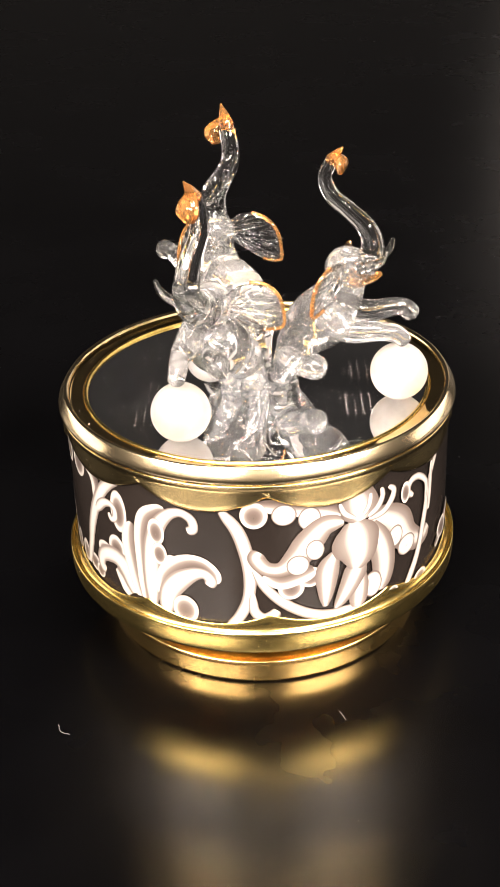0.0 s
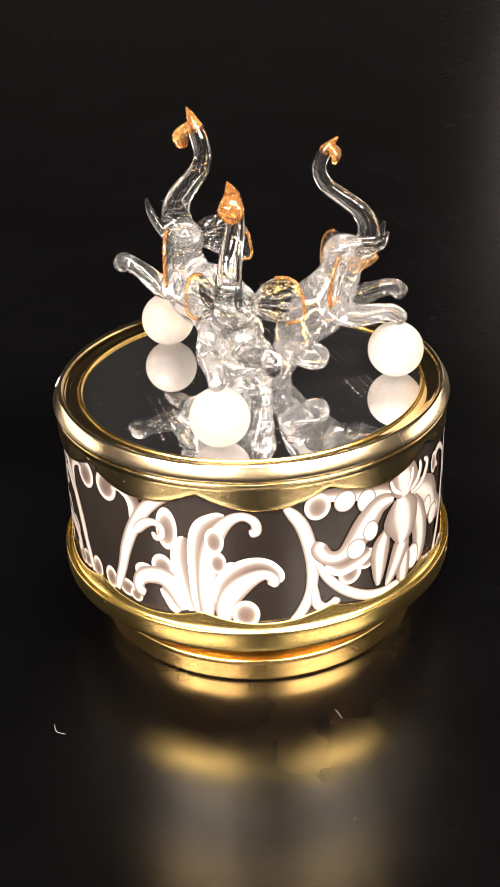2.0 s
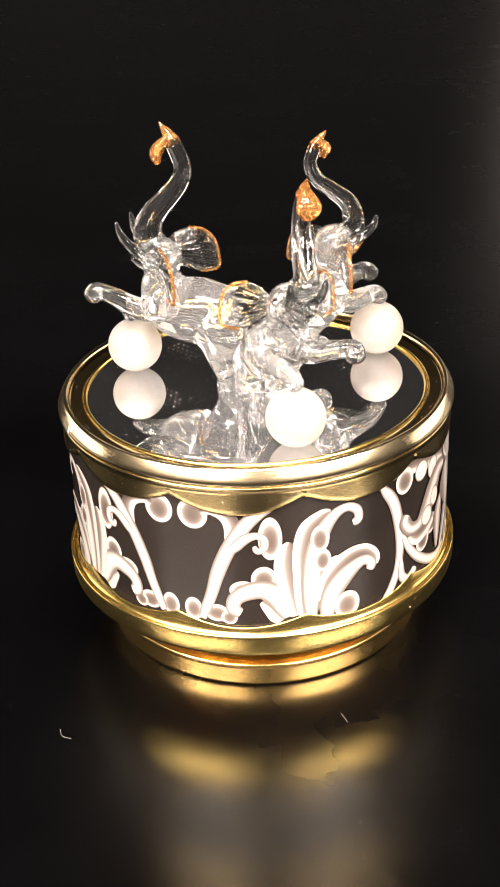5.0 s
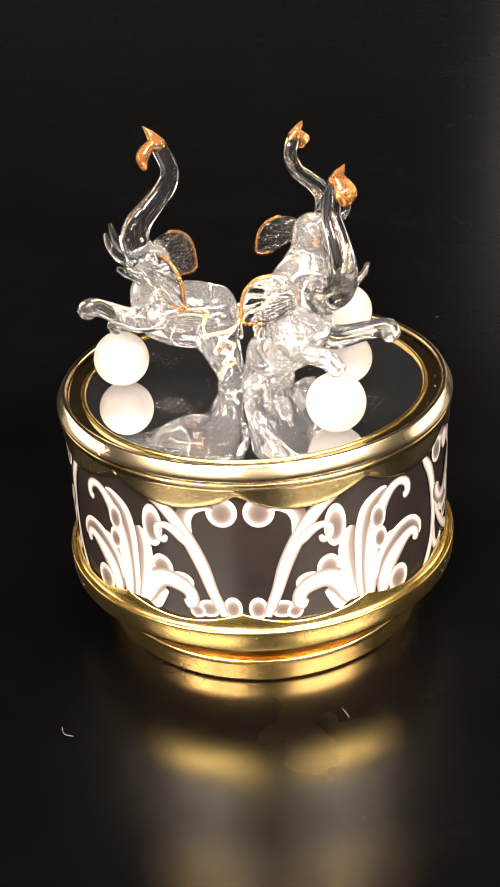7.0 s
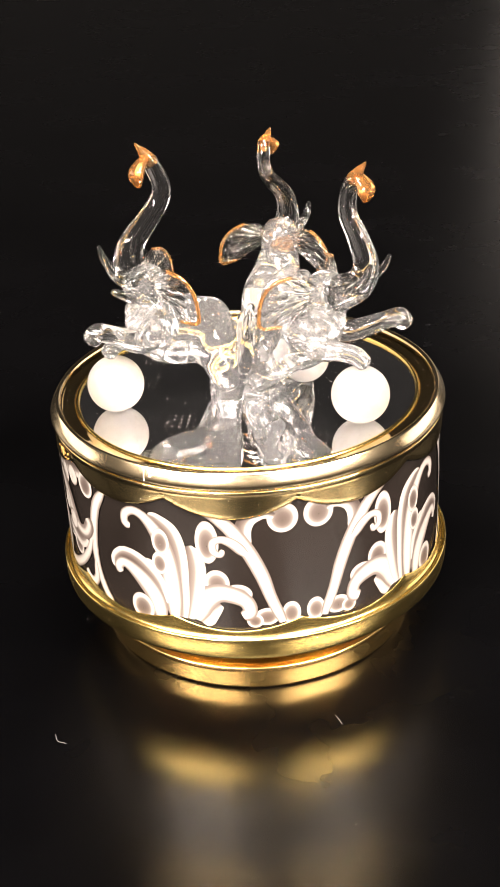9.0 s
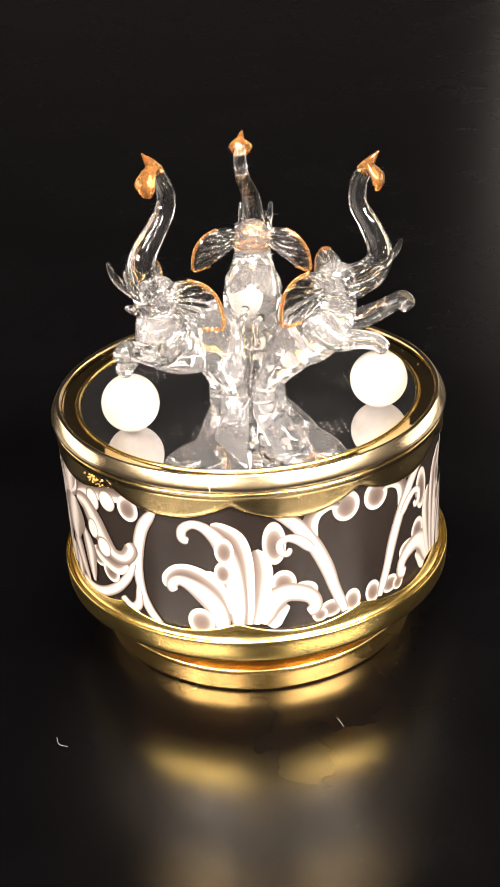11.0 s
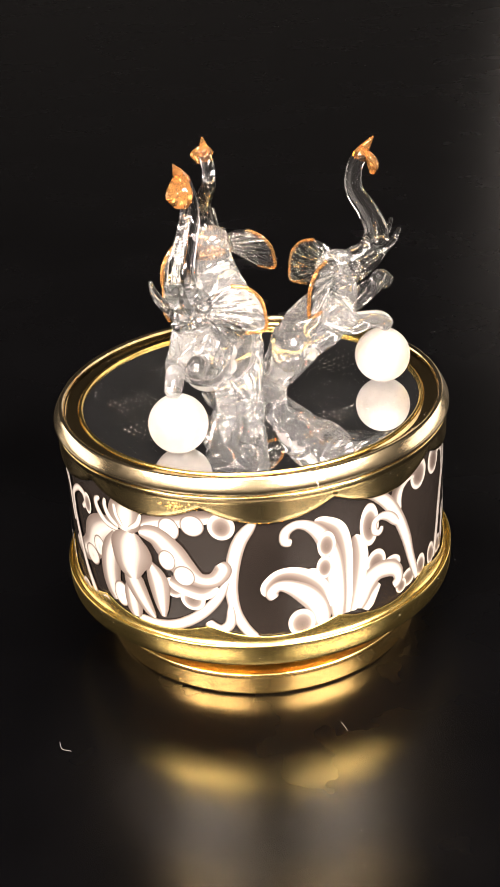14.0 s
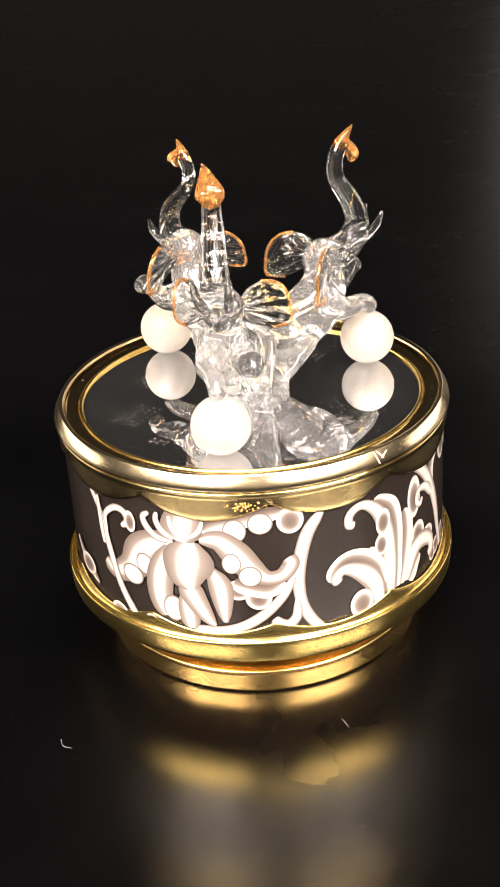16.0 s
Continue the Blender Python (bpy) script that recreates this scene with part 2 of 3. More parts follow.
ring = part("lower_ring", lathe([
    (1.004, 0.47), (1.004, lambda a: lower_edge(a) - 0.004), (1.007, lower_edge), (1.011, lambda a: lower_edge(a) - 0.004),
    (1.015, lambda a: 0.5 * (lower_edge(a) + 0.515)), (1.024, 0.512), (1.033, 0.510), (1.038, 0.516), (1.042, 0.522), (1.047, 0.523), (1.051, 0.519), (1.0525, 0.510),
    (1.0525, 0.490), (1.0515, 0.455), (1.0495, 0.425), (1.046, 0.411), (1.040, 0.404), (1.028, 0.401), (1.008, 0.400), (0.992, 0.400), (0.992, 0.42)], 360, True), RING_GOLD, drum, "bright yellow gold ring with a scalloped upper edge")
sleeve = part("sleeve", lathe([(1.0, 0.42), (1.0, 0.55), (1.0, 0.75), (1.0, 1.0), (1.0, 1.2), (1.0, 1.335)], 240), SLEEVE, drum, "glossy dark brown sleeve")
mirror = part("mirror_top", lathe([(0.8765, 1.352), (0.8764, MIRROR_Z - 0.001), (0.875, MIRROR_Z), (0.6, MIRROR_Z), (0.3, MIRROR_Z), (0.0005, MIRROR_Z)], 200), MIRROR, drum, "round mirror plate with fine specks", smooth=False)

# printed ornament: strokes of print laid a hair's breadth proud of the sleeve, later strokes over earlier ones
AXIS = -159.1
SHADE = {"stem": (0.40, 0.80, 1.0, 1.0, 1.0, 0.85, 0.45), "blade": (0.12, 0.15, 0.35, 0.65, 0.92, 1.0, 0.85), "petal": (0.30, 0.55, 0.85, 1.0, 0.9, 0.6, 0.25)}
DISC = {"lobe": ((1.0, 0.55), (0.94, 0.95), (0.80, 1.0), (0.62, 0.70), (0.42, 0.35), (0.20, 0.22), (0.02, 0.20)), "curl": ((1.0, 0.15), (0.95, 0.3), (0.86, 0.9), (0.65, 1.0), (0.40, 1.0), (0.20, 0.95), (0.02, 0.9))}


def stroke(name, kind, pts, side, order):
    """One stroke: rows of angle from the pattern's axis in degrees, height and half width, in sleeve radii."""
    bm = bmesh.new()
    tone = bm.verts.layers.float.new("tone")
    layer = 1.0012 + 0.00022 * order

    def place(a, z, t):
        ang = radians(AXIS - side * a)
        z = min(max(z, 0.50), 1.325)
        v = bm.verts.new((U * layer * math.cos(ang), U * layer * math.sin(ang), U * z))
        v[tone] = t
        return v

    if kind in DISC:
        a, z, ra, rz = pts[0]
        rings = []
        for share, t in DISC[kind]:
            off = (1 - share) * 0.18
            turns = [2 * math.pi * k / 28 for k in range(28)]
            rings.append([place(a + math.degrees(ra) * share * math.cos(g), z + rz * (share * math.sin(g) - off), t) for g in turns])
        grid_faces(bm, rings)
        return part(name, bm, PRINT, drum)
    c = spline(pts, 7)
    xy = np.stack([np.radians(c[:, 0]), c[:, 1]], 1)
    d = np.gradient(xy, axis=0)
    d /= np.linalg.norm(d, axis=1, keepdims=True) + 1e-9
    nrm = np.stack([-d[:, 1], d[:, 0]], 1)
    w = np.maximum(c[:, 2], 0.006)
    rows = []
    for i in range(len(c)):
        end = min(1.0, (i + 1) / 4, (len(c) - i) / 4)
        row = []
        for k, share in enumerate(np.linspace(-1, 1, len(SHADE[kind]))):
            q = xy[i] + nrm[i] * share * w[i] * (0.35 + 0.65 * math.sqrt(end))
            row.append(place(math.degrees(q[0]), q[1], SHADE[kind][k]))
        rows.append(row)
    grid_faces(bm, rows, False)
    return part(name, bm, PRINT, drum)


count = 0


def draw(name, kind, *pts):
    """A stroke and its mirror image on the other side of the pattern's axis."""
    global count
    for side in (1, -1):
        stroke(name, kind, pts, side, count)
    count += 1


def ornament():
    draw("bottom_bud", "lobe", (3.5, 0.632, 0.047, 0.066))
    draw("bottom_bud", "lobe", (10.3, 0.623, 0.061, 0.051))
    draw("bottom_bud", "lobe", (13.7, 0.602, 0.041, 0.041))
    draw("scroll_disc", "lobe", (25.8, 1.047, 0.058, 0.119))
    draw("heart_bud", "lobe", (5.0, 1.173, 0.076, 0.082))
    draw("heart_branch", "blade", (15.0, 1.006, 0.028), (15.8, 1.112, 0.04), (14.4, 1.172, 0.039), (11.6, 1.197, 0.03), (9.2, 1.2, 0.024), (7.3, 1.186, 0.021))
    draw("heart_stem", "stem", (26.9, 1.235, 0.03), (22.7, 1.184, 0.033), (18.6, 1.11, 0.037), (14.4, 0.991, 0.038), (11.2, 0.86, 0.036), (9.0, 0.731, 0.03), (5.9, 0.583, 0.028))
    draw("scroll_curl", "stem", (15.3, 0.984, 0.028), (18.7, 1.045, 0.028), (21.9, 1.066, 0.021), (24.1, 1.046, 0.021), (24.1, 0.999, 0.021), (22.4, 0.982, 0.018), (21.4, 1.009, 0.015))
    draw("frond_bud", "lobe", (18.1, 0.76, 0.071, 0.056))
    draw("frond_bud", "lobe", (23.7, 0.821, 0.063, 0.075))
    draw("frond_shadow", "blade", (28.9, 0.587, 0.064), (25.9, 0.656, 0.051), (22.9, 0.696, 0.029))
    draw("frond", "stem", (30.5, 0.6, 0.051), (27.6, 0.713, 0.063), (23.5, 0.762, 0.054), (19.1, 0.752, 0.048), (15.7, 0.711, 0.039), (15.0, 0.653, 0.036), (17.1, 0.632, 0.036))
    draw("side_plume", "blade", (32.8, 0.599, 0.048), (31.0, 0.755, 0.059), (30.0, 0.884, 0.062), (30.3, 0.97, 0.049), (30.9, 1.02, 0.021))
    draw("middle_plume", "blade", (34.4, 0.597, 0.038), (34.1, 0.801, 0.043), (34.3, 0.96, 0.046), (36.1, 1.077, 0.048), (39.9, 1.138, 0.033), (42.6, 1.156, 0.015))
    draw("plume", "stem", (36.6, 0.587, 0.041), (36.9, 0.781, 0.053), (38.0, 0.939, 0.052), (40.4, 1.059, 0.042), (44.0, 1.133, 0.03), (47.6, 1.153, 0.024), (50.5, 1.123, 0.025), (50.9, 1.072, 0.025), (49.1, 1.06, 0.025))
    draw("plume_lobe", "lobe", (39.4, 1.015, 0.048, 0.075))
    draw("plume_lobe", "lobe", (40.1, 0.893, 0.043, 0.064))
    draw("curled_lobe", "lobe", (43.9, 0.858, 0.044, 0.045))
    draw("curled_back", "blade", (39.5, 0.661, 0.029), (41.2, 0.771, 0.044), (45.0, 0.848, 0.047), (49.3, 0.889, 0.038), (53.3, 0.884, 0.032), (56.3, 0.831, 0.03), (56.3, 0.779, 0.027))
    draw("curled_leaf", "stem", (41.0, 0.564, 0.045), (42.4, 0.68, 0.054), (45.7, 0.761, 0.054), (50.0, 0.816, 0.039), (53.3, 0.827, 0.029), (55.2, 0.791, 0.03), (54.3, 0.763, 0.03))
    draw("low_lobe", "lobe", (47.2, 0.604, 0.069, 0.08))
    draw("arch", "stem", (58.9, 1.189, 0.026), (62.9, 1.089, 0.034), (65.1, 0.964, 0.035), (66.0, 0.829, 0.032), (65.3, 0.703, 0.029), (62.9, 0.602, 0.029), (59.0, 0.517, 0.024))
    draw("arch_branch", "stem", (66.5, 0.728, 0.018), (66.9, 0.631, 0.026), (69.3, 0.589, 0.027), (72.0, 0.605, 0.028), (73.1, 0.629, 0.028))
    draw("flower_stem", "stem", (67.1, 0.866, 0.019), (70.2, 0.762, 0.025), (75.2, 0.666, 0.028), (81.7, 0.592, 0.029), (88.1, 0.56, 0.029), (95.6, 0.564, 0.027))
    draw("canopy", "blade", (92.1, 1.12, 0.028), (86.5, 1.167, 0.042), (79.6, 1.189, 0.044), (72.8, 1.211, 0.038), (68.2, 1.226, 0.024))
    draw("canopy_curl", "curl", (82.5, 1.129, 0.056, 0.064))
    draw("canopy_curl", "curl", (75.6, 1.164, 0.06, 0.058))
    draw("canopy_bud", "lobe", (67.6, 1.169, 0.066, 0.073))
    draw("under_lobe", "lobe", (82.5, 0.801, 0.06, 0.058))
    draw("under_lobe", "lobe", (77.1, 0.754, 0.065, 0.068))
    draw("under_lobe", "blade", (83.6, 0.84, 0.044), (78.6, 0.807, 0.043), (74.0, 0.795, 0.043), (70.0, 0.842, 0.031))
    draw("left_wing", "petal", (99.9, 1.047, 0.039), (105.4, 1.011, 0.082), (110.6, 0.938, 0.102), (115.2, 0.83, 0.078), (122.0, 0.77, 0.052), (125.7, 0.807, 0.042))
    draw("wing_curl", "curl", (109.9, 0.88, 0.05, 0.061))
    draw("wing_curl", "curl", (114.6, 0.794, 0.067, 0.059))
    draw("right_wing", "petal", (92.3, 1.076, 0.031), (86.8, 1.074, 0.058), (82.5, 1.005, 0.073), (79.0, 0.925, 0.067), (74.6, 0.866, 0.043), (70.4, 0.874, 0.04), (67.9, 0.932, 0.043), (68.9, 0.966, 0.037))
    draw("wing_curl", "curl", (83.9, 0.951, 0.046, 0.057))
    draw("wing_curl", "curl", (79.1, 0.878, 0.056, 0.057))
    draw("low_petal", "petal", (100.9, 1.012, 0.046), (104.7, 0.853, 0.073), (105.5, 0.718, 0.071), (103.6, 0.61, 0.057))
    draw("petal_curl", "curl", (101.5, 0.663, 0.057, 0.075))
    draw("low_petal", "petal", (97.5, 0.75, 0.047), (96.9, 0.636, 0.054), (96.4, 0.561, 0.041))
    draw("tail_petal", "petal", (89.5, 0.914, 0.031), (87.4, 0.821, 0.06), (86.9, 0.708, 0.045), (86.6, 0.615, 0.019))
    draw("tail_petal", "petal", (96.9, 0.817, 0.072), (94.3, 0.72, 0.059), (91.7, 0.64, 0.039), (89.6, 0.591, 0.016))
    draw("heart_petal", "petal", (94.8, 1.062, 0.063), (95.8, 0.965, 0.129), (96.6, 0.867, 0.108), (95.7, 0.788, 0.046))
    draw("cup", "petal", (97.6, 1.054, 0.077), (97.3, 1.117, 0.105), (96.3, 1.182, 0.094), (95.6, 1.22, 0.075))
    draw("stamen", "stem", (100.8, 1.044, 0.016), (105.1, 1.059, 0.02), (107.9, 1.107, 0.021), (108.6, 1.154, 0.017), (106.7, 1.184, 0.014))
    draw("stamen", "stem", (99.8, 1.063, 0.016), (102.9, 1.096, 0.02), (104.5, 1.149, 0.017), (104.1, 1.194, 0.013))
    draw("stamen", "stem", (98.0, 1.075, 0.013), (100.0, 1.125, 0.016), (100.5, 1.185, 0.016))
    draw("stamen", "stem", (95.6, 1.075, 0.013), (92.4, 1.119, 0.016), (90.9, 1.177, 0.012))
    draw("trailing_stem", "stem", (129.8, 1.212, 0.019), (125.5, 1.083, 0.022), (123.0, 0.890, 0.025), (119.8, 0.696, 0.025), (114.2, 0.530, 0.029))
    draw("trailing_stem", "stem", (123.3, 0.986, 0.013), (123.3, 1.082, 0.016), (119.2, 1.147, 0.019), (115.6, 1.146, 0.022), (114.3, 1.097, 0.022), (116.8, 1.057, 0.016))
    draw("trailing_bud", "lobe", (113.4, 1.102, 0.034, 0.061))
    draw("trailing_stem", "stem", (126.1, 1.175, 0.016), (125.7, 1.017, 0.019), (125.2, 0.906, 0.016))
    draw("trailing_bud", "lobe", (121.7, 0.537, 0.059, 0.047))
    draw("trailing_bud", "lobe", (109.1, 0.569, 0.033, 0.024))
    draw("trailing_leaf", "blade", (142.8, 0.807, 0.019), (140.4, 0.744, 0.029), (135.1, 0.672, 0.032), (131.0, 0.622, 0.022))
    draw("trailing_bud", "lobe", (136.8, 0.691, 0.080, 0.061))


ornament()

# worn patch on the rim
bm = bmesh.new()
for k in range(48):
    a = radians(121.6 + random.gauss(0, 2.2))
    s = random.uniform(0.003, 0.008)
    ellipsoid(bm, (1.0145 * math.cos(a), 1.0145 * math.sin(a), 1.262 + random.uniform(-0.022, 0.022)), (s, s, s * 0.8), segments=6)
part("worn_patch", bm, WORN, drum, "rubbed brown patch on the gold rim")


# ---- frosted glass balls and glass elephants ----
BALLS = [(-18.2, 0.755), (112.4, 0.685), (-120.4, 0.708)]
BALL_R = 0.144
turning = []


for az, r in BALLS:
    bm = bmesh.new()
    ellipsoid(bm, (0, 0, BALL_R), (BALL_R, BALL_R, BALL_R), segments=48)
    ball = tagged(part("glass_ball", bm, FROSTED), "white frosted glass ball lying on the mirror", "glass ball", "balls under the elephants")
    turning.append((ball, r, az))


EAR = [(0.0, 0.055), (0.045, 0.10), (0.105, 0.115), (0.165, 0.09), (0.21, 0.03), (0.228, -0.05), (0.225, -0.14), (0.15, -0.145), (0.07, -0.10), (0.0, -0.055)]


def ear(side, head, parent, sweep, spread, tall, fall):
    """A pleated fan of glass with an amber edge."""
    edge = spline([(u, v) for u, v in EAR], 4)
    root = np.array([0.0, 0.0])

    def at(u, v, lift):
        return Vector((float(head[0] - 0.03 - sweep * u + lift), float(head[1] + side * (0.085 + spread * u)), float(head[2] + v * tall - fall * u / 0.23))) * U

    bm = bmesh.new()
    layers = []
    shares = (0.0, 0.2, 0.4, 0.6, 0.8, 0.94, 1.0)
    for sign in (1, -1):
        rows = []
        for f in shares:
            row = []
            for i, e in enumerate(edge):
                q = root * (1 - f) + e * f
                thick = 0.016 * (1 - 0.6 * f) if f < 1 else 0.003
                pleat = 0.009 * math.sin(i * math.pi / 2.0) * math.sin(math.pi * min(1, f * 1.05)) + 0.03 * f * f
                row.append(bm.verts.new(at(q[0], q[1] + (0.05 - 0.1 * i / (len(edge) - 1)) * (1 - f), sign * thick + pleat)))
            rows.append(row)
        grid_faces(bm, rows, False)
        layers.append(rows)
    bmesh.ops.remove_doubles(bm, verts=bm.verts, dist=1e-6)
    ear_ob = part("ear", bm, CLEAR, parent, "pleated clear glass ear")
    bm = bmesh.new()
    rim_pts = [tuple(at(u, v, 0.03) / U) + (0.0095,) for u, v in EAR[2:8]]
    tube(bm, rim_pts, 8, 5)
    part("ear_edge", bm, AMBER, ear_ob, "amber glass edge")
    return ear_ob


def elephant(az, label, torso, legs, trunk, tip, disc, raised, ball_r, head=(0.50, 0.0, 0.635), ears=(0.90, 0.88, 0.95, 0.0), stepping=False, tusk=(0.0, 0.0), lip=1.0):
    ob = tagged(new("glass_elephant"), label, "glass figurine", "elephants on the mirror")
    hx, hy, hz = head
    bm = bmesh.new()
    tube(bm, torso, 28, 6)
    ellipsoid(bm, (hx - 0.01, hy, hz), (0.118, 0.105, 0.108), segments=28)
    for side in (1, -1):
        (x0, z0, r0), (x1, z1, r1), (x2, r2) = legs
        tube(bm, [(x0, side * 0.06, z0, r0), (x1, side * 0.075, z1, r1), (x2, side * 0.07, 0.075, r2), (x2, side * 0.07, 0.010, r2 * 1.15)], 20, 6)
    blown = part("body", bm, RIPPLED, ob, "clear blown glass body")
    fuse = blown.modifiers.new("fuse", "REMESH")
    fuse.mode, fuse.voxel_size, fuse.use_smooth_shade = "VOXEL", 0.0008, True
    soften = blown.modifiers.new("soften", "SMOOTH")
    soften.factor, soften.iterations = 0.5, 14
    bm = bmesh.new()
    tube(bm, trunk, 22, 7)
    part("trunk", bm, CLEAR, ob)
    bm = bmesh.new()
    ex, ey, ez, er = trunk[-1]
    tube(bm, [(ex, ey, ez, er * 1.0), ((ex + tip[0]) / 2 - 0.002, (ey + tip[1]) / 2, (ez + tip[2]) / 2, er * 0.62), (ex * 0.2 + tip[0] * 0.8, ey * 0.2 + tip[1] * 0.8, ez * 0.2 + tip[2] * 0.8, 0.012), (*tip, 0.005)], 14, 5)
    part("trunk_tip", bm, AMBER, ob, "amber glass trunk tip drawn to a point")
    bm = bmesh.new()
    dx, dy, dz = disc
    tube(bm, [(ex + 0.02, ey, ez + 0.02, 0.016 * lip), ((ex + 2 * dx) / 3 + 0.012, (ey + 2 * dy) / 3, dz * 0.55 + ez * 0.45, 0.028 * lip), (dx, dy, dz - 0.01, 0.029 * lip), (dx - 0.004, dy, dz - 0.045 * lip, 0.016 * lip)], 18, 6, 2.1)
    part("trunk_lip", bm, AMBER, ob, "flattened amber glass drop")
    for side in (1, -1):
        ear(side, head, ob, *ears)
        bm = bmesh.new()
        y = side * 0.055
        tube(bm, [(hx + 0.07, hy + y, hz + 0.02, 0.032), (hx + 0.13 + tusk[0] * 0.5, hy + y * 1.2, hz + 0.07 + tusk[1] * 0.4, 0.026), (hx + 0.17 + tusk[0] * 0.85, hy + y * 1.4, hz + 0.13 + tusk[1] * 0.8, 0.020), (hx + 0.185 + tusk[0], hy + y * 1.5, hz + 0.19 + tusk[1], 0.011)], 12, 4)
        part("tusk", bm, CLEAR, ob)
        if stepping and side < 0:
            bm = bmesh.new()
            tube(bm, [(0.20, -0.06, 0.20, 0.055), (0.27, -0.075, 0.165, 0.062), (0.34, -0.08, 0.155, 0.068), (0.365, -0.08, 0.15, 0.060)], 18, 5)
            part("stepping_foot", bm, RIPPLED, ob)
        bm = bmesh.new()
        ellipsoid(bm, (hx + 0.055, hy + side * 0.085, hz + 0.045), (0.022, 0.018, 0.022), segments=12)
        part("eye", bm, CLEAR, ob)
    bm = bmesh.new()
    tube(bm, [(hx + 0.03, hy, hz - 0.05, 0.045), (hx + 0.10, hy, hz - 0.045, 0.030), (hx + 0.15, hy, hz - 0.02, 0.016)], 14, 5)
    part("lower_lip", bm, AMBER if stepping else CLEAR, ob, "lower lip tinged with amber" if stepping else "")
    bm = bmesh.new()
    tube(bm, [(0.42, -0.07, 0.44, 0.085), (0.52, -0.085, 0.375, 0.062), (ball_r - 0.09, -0.05, 0.37, 0.048), (ball_r - 0.02, -0.015, 0.352, 0.046), (ball_r + 0.02, 0.0, 0.318, 0.042)], 18, 6)
    part("front_leg", bm, RIPPLED, ob)
    bm = bmesh.new()
    rx, ry, rz = raised
    tube(bm, [(0.42, 0.07, 0.45, 0.085), (0.55, 0.11, 0.40, 0.062), (0.5 * (0.55 + rx) + 0.03, 0.5 * (0.11 + ry), 0.5 * (0.42 + rz) + 0.01, 0.047), (rx - 0.03, ry, rz, 0.046), (rx, ry, rz - 0.025, 0.048)], 18, 6)
    part("raised_leg", bm, HEAD_GLASS, ob)
    bm = bmesh.new()
    tube(bm, [(0.10, 0, 0.42, 0.022), (0.06, 0.01, 0.38, 0.018), (0.055, 0.02, 0.31, 0.015), (0.06, 0.02, 0.26, 0.022)], 10, 4)
    part("tail", bm, CLEAR, ob)
    turning.append((ob, 0.0, az))
    return ob


elephant(-18.2, "clear glass elephant, slender trunk curled up, foot on a ball",
         [(0.22, 0, 0.24, 0.10), (0.29, 0, 0.33, 0.145), (0.37, 0, 0.41, 0.155), (0.44, 0, 0.51, 0.125), (0.485, 0, 0.60, 0.10)], ((0.24, 0.26, 0.105), (0.19, 0.15, 0.075), (0.145, 0.064)),
         [(0.555, 0.0, 0.66, 0.074), (0.610, 0.005, 0.755, 0.061), (0.590, 0.01, 0.860, 0.050), (0.500, 0.015, 0.945, 0.043), (0.408, 0.02, 1.018, 0.039), (0.372, 0.025, 1.105, 0.035), (0.405, 0.03, 1.190, 0.031)],
         (0.462, 0.02, 1.252), (0.452, 0.03, 1.176), (0.785, 0.11, 0.44), 0.755, head=(0.50, 0.0, 0.67), ears=(0.45, 1.0, 0.72, 0.05), stepping=True, tusk=(0.01, -0.06))
elephant(112.4, "clear glass elephant, stout trunk raised highest, foot on a ball",
         [(0.15, 0, 0.40, 0.135), (0.24, 0, 0.385, 0.170), (0.36, 0, 0.385, 0.172), (0.46, 0, 0.42, 0.150), (0.50, 0, 0.53, 0.11)], ((0.18, 0.34, 0.130), (0.15, 0.19, 0.090), (0.115, 0.066)),
         [(0.500, 0.0, 0.655, 0.090), (0.555, -0.005, 0.765, 0.078), (0.530, -0.015, 0.865, 0.066), (0.452, -0.03, 0.955, 0.056), (0.378, -0.045, 1.045, 0.050), (0.360, -0.05, 1.130, 0.045), (0.405, -0.05, 1.245, 0.040)],
         (0.468, -0.05, 1.335), (0.482, -0.02, 1.195), (0.80, 0.195, 0.515), 0.685, head=(0.50, 0.0, 0.655), lip=1.1)
elephant(-120.4, "clear glass elephant, trunk arching outward, foot on a ball",
         [(0.22, 0, 0.26, 0.10), (0.29, 0, 0.31, 0.140), (0.38, 0.01, 0.37, 0.150), (0.455, 0.025, 0.45, 0.130), (0.49, 0.04, 0.54, 0.105)], ((0.24, 0.25, 0.120), (0.175, 0.15, 0.082), (0.115, 0.066)),
         [(0.550, 0.055, 0.62, 0.090), (0.660, 0.065, 0.685, 0.076), (0.700, 0.07, 0.785, 0.063), (0.655, 0.075, 0.905, 0.053), (0.592, 0.085, 1.010, 0.046), (0.592, 0.09, 1.115, 0.042), (0.625, 0.09, 1.185, 0.037)],
         (0.690, 0.085, 1.270), (0.690, 0.095, 1.135), (0.79, 0.27, 0.47), 0.708, head=(0.495, 0.05, 0.62), tusk=(0.11, 0.02), lip=0.95)

# ---- dust and hairs ----
bm = bmesh.new()
for k in range(260):
    x, y = random.uniform(-0.20, 0.20), random.uniform(-0.16, 0.30)
    if math.hypot(x, y) < 0.042:
        continue
    s = random.choice((0.00004, 0.00005, 0.00005, 0.00009))
    bmesh.ops.create_icosphere(bm, subdivisions=1, radius=s, matrix=Matrix.Translation((x, y, TABLE_Z + s * 0.7)))
tagged(part("table_dust", bm, DUST), "scattered pale specks of dust on the table", "dust", kind="stuff")


def hair(points, radius):
    bm = bmesh.new()
    tube(bm, [(x / U, y / U - 0.08, (TABLE_Z + radius) / U, radius / U) for x, y in points], 6, 4)
    return tagged(part("lint_fibre", bm, LINT), "short pale lint fibre lying on the table", "lint")


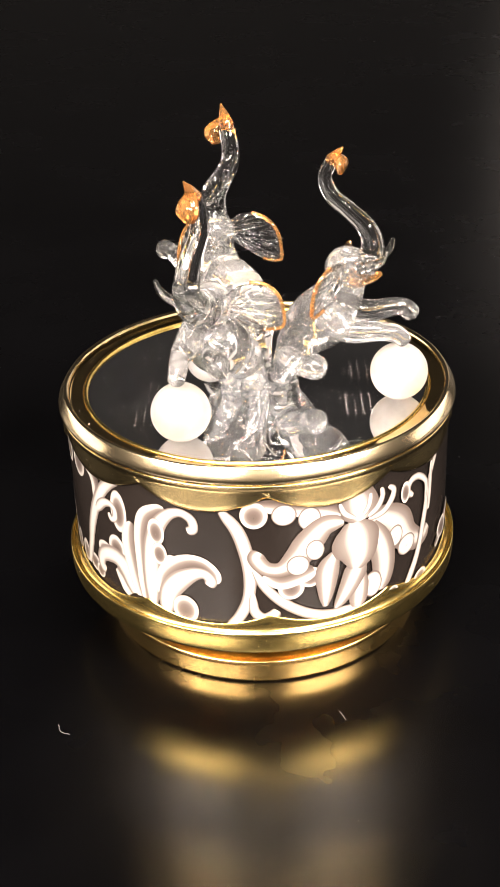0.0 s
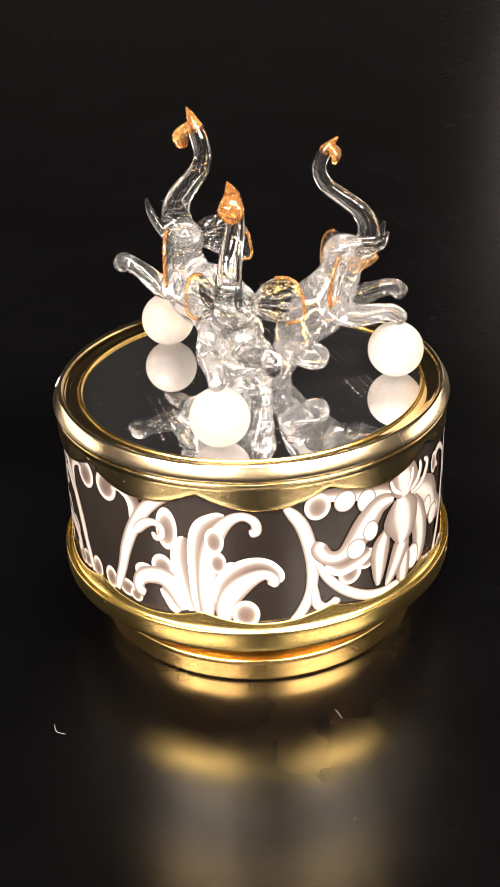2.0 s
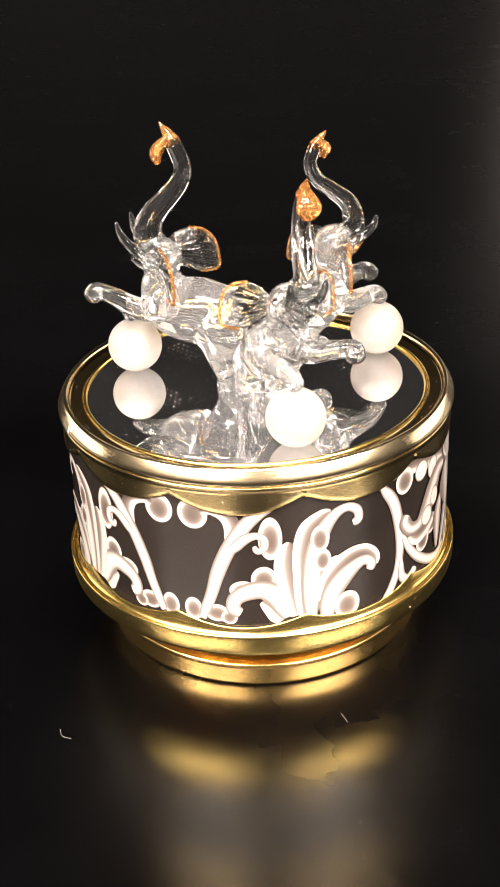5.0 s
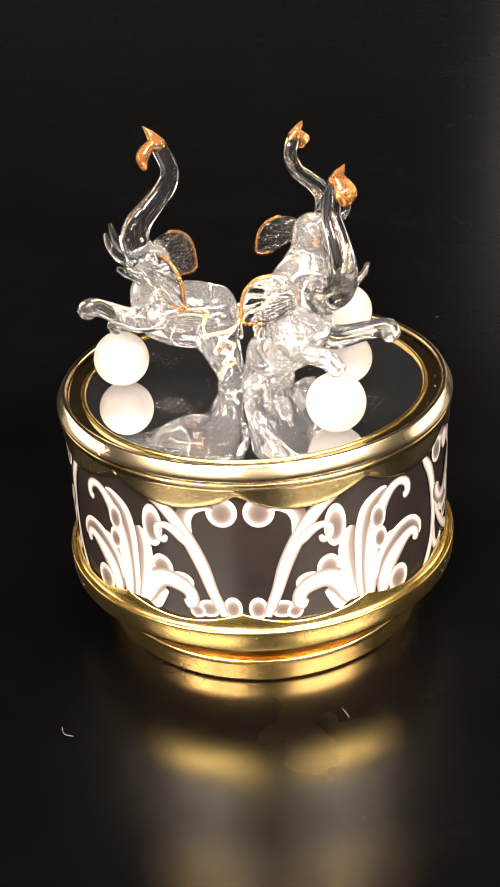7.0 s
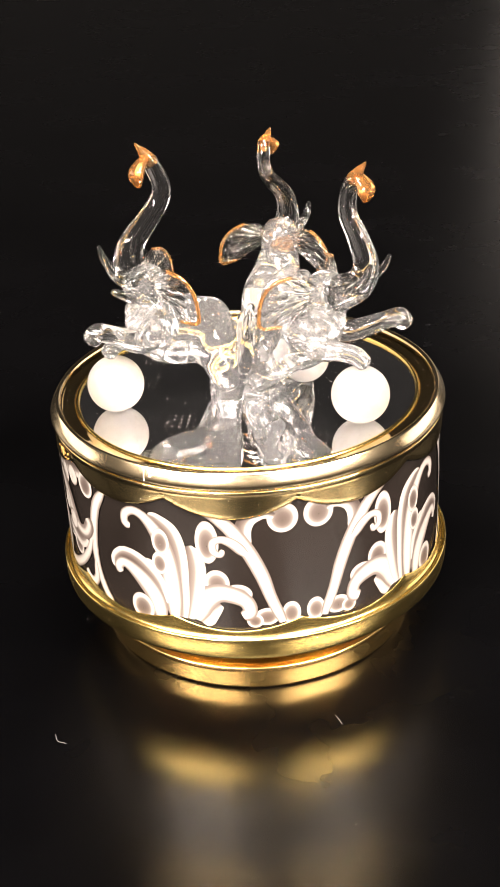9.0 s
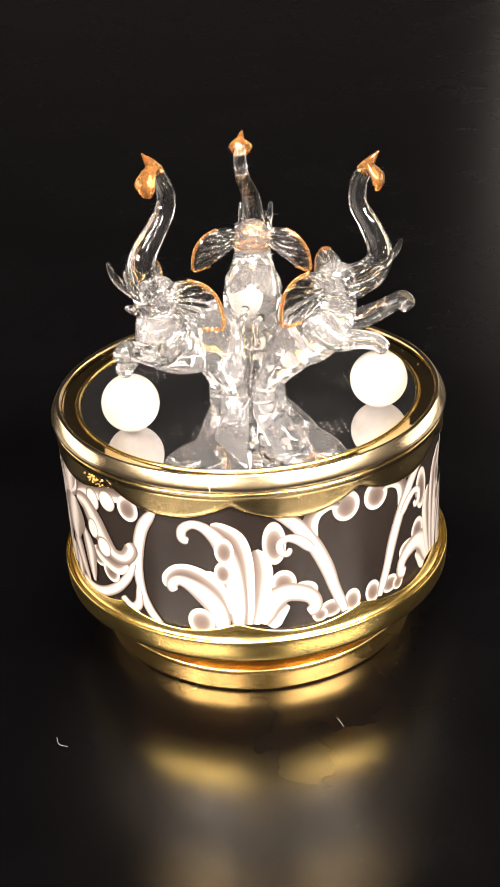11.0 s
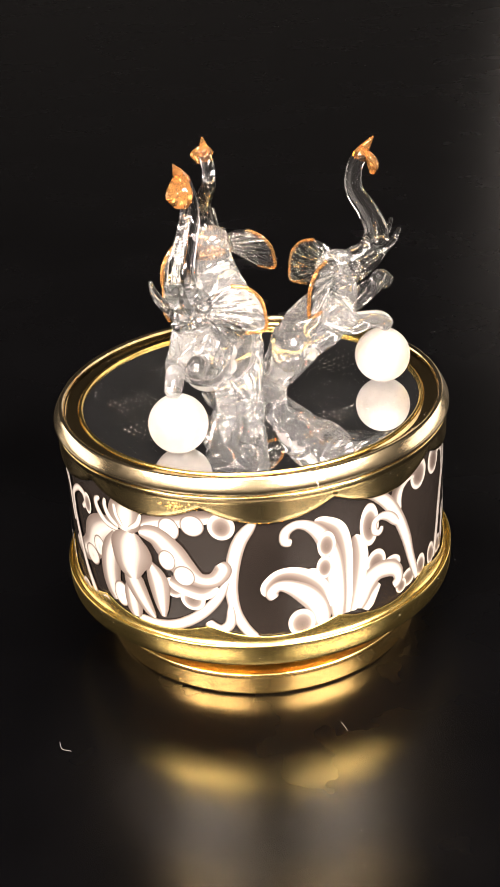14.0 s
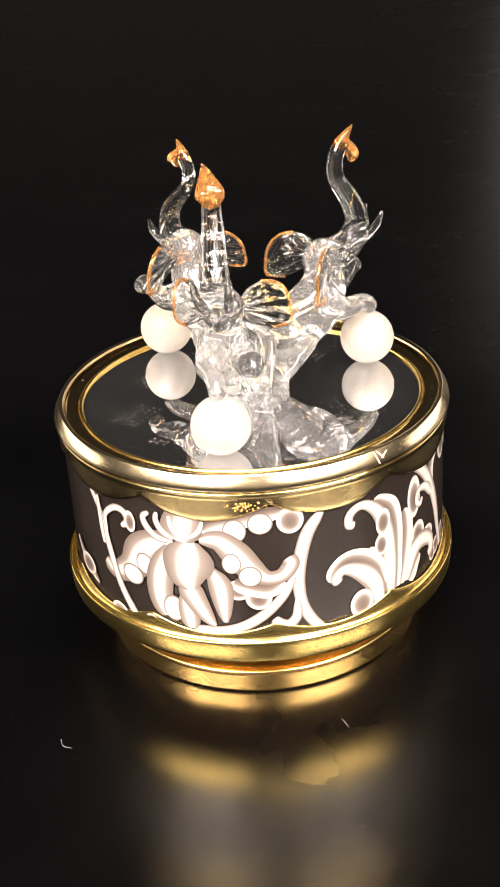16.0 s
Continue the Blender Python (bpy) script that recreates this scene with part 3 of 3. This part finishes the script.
hair([(0.0168, -0.0490), (0.0175, -0.0505), (0.0180, -0.0520)], 0.00006)
hair([(-0.0500, -0.0500), (-0.0492, -0.0525), (-0.0470, -0.0535)], 0.00003)



def speck(bm, centre, wide, high):
    """A tiny eight-sided grain."""
    x, y, z = centre
    ring = [bm.verts.new((U * (x + wide * a), U * (y + wide * b), U * z)) for a, b in ((1, 0), (0, 1), (-1, 0), (0, -1))]
    for end in (1, -1):
        top = bm.verts.new((U * x, U * y, U * (z + end * high)))
        for k in range(4):
            bm.faces.new((ring[k], ring[(k + 1) % 4], top))


bm = bmesh.new()
for k in range(800):
    if k % 3:
        cluster = random.choice(((-0.55, -0.1), (-0.45, 0.25), (0.45, -0.3), (0.5, 0.1), (-0.1, -0.6), (0.0, 0.6), (-0.6, -0.35), (0.3, 0.5)))
        x, y = cluster[0] + 0.04 * (k % 4) + random.uniform(-0.004, 0.004), cluster[1] + 0.035 * random.randint(-3, 3) + random.uniform(-0.004, 0.004)
    else:
        a, r = random.uniform(0, 6.283), 0.84 * math.sqrt(random.random())
        x, y = r * math.cos(a), r * math.sin(a)
    if math.hypot(x, y) > 0.85:
        continue
    s = random.uniform(0.0010, 0.0027)
    speck(bm, (x, y, MIRROR_Z), s, s * 0.8)
specks = part("mirror_specks", bm, DUST, drum, "fine pale specks on the mirror")
specks["kind"] = "stuff"

bm = bmesh.new()
for k in range(70):
    a = random.uniform(0, 6.283)
    r, z = random.choice(((1.0525, random.uniform(0.45, 0.51)), (1.0165, random.uniform(1.24, 1.29)), (1.02, 0.513), (0.94, 1.3835)))
    w = random.uniform(0.0012, 0.0030)
    speck(bm, (r * math.cos(a), r * math.sin(a), z), w, w)
lint = part("gold_specks", bm, DUST, drum, "pale specks of dust on the gold")
lint["kind"] = "stuff"


def scratch(angle, lean, top, bottom):
    """A pale hairline on the rim's rounded shoulder."""
    rows = []
    for k, (r, z) in enumerate(((1.003, 1.4070), (1.0105, 1.3970), (1.017, 1.3870), (1.023, 1.3760), (1.0275, 1.3660), (1.0305, 1.3570))):
        if top <= k <= bottom:
            a = radians(angle + lean * k)
            rows.append((r * math.cos(a), r * math.sin(a), z, 0.0011))
    bm = bmesh.new()
    tube(bm, rows, 6, 3)
    part("scratch", bm, DUST, drum, "pale hairline scratch on the rim")


scratch(-201.4, 0.15, 0, 5)
scratch(-200.4, 0.5, 0, 3)
scratch(-196.3, -1.1, 1, 3)


# ---- motion ----
def turned(t):
    """The drum's turn in degrees: it runs up for a moment, then goes on evenly."""
    return TURN * t - 0.7 * math.exp(-t / 2.2) + 0.02 * t


def motions():
    times = [k * 1.0 for k in range(17)]
    walk(drum, [(t, pose(0, 0, 0, 0, 0, turned(t))) for t in times])
    for ob, r, az in turning:
        rows = []
        for k in range(65):
            t = k * 0.25
            rows.append((t, pose(0, 0, U * (MIRROR_Z + 0.0005), 0, 0, az + turned(t)) @ pose(U * r, 0, 0)))
        walk(ob, rows if r else rows[::4])


motions()
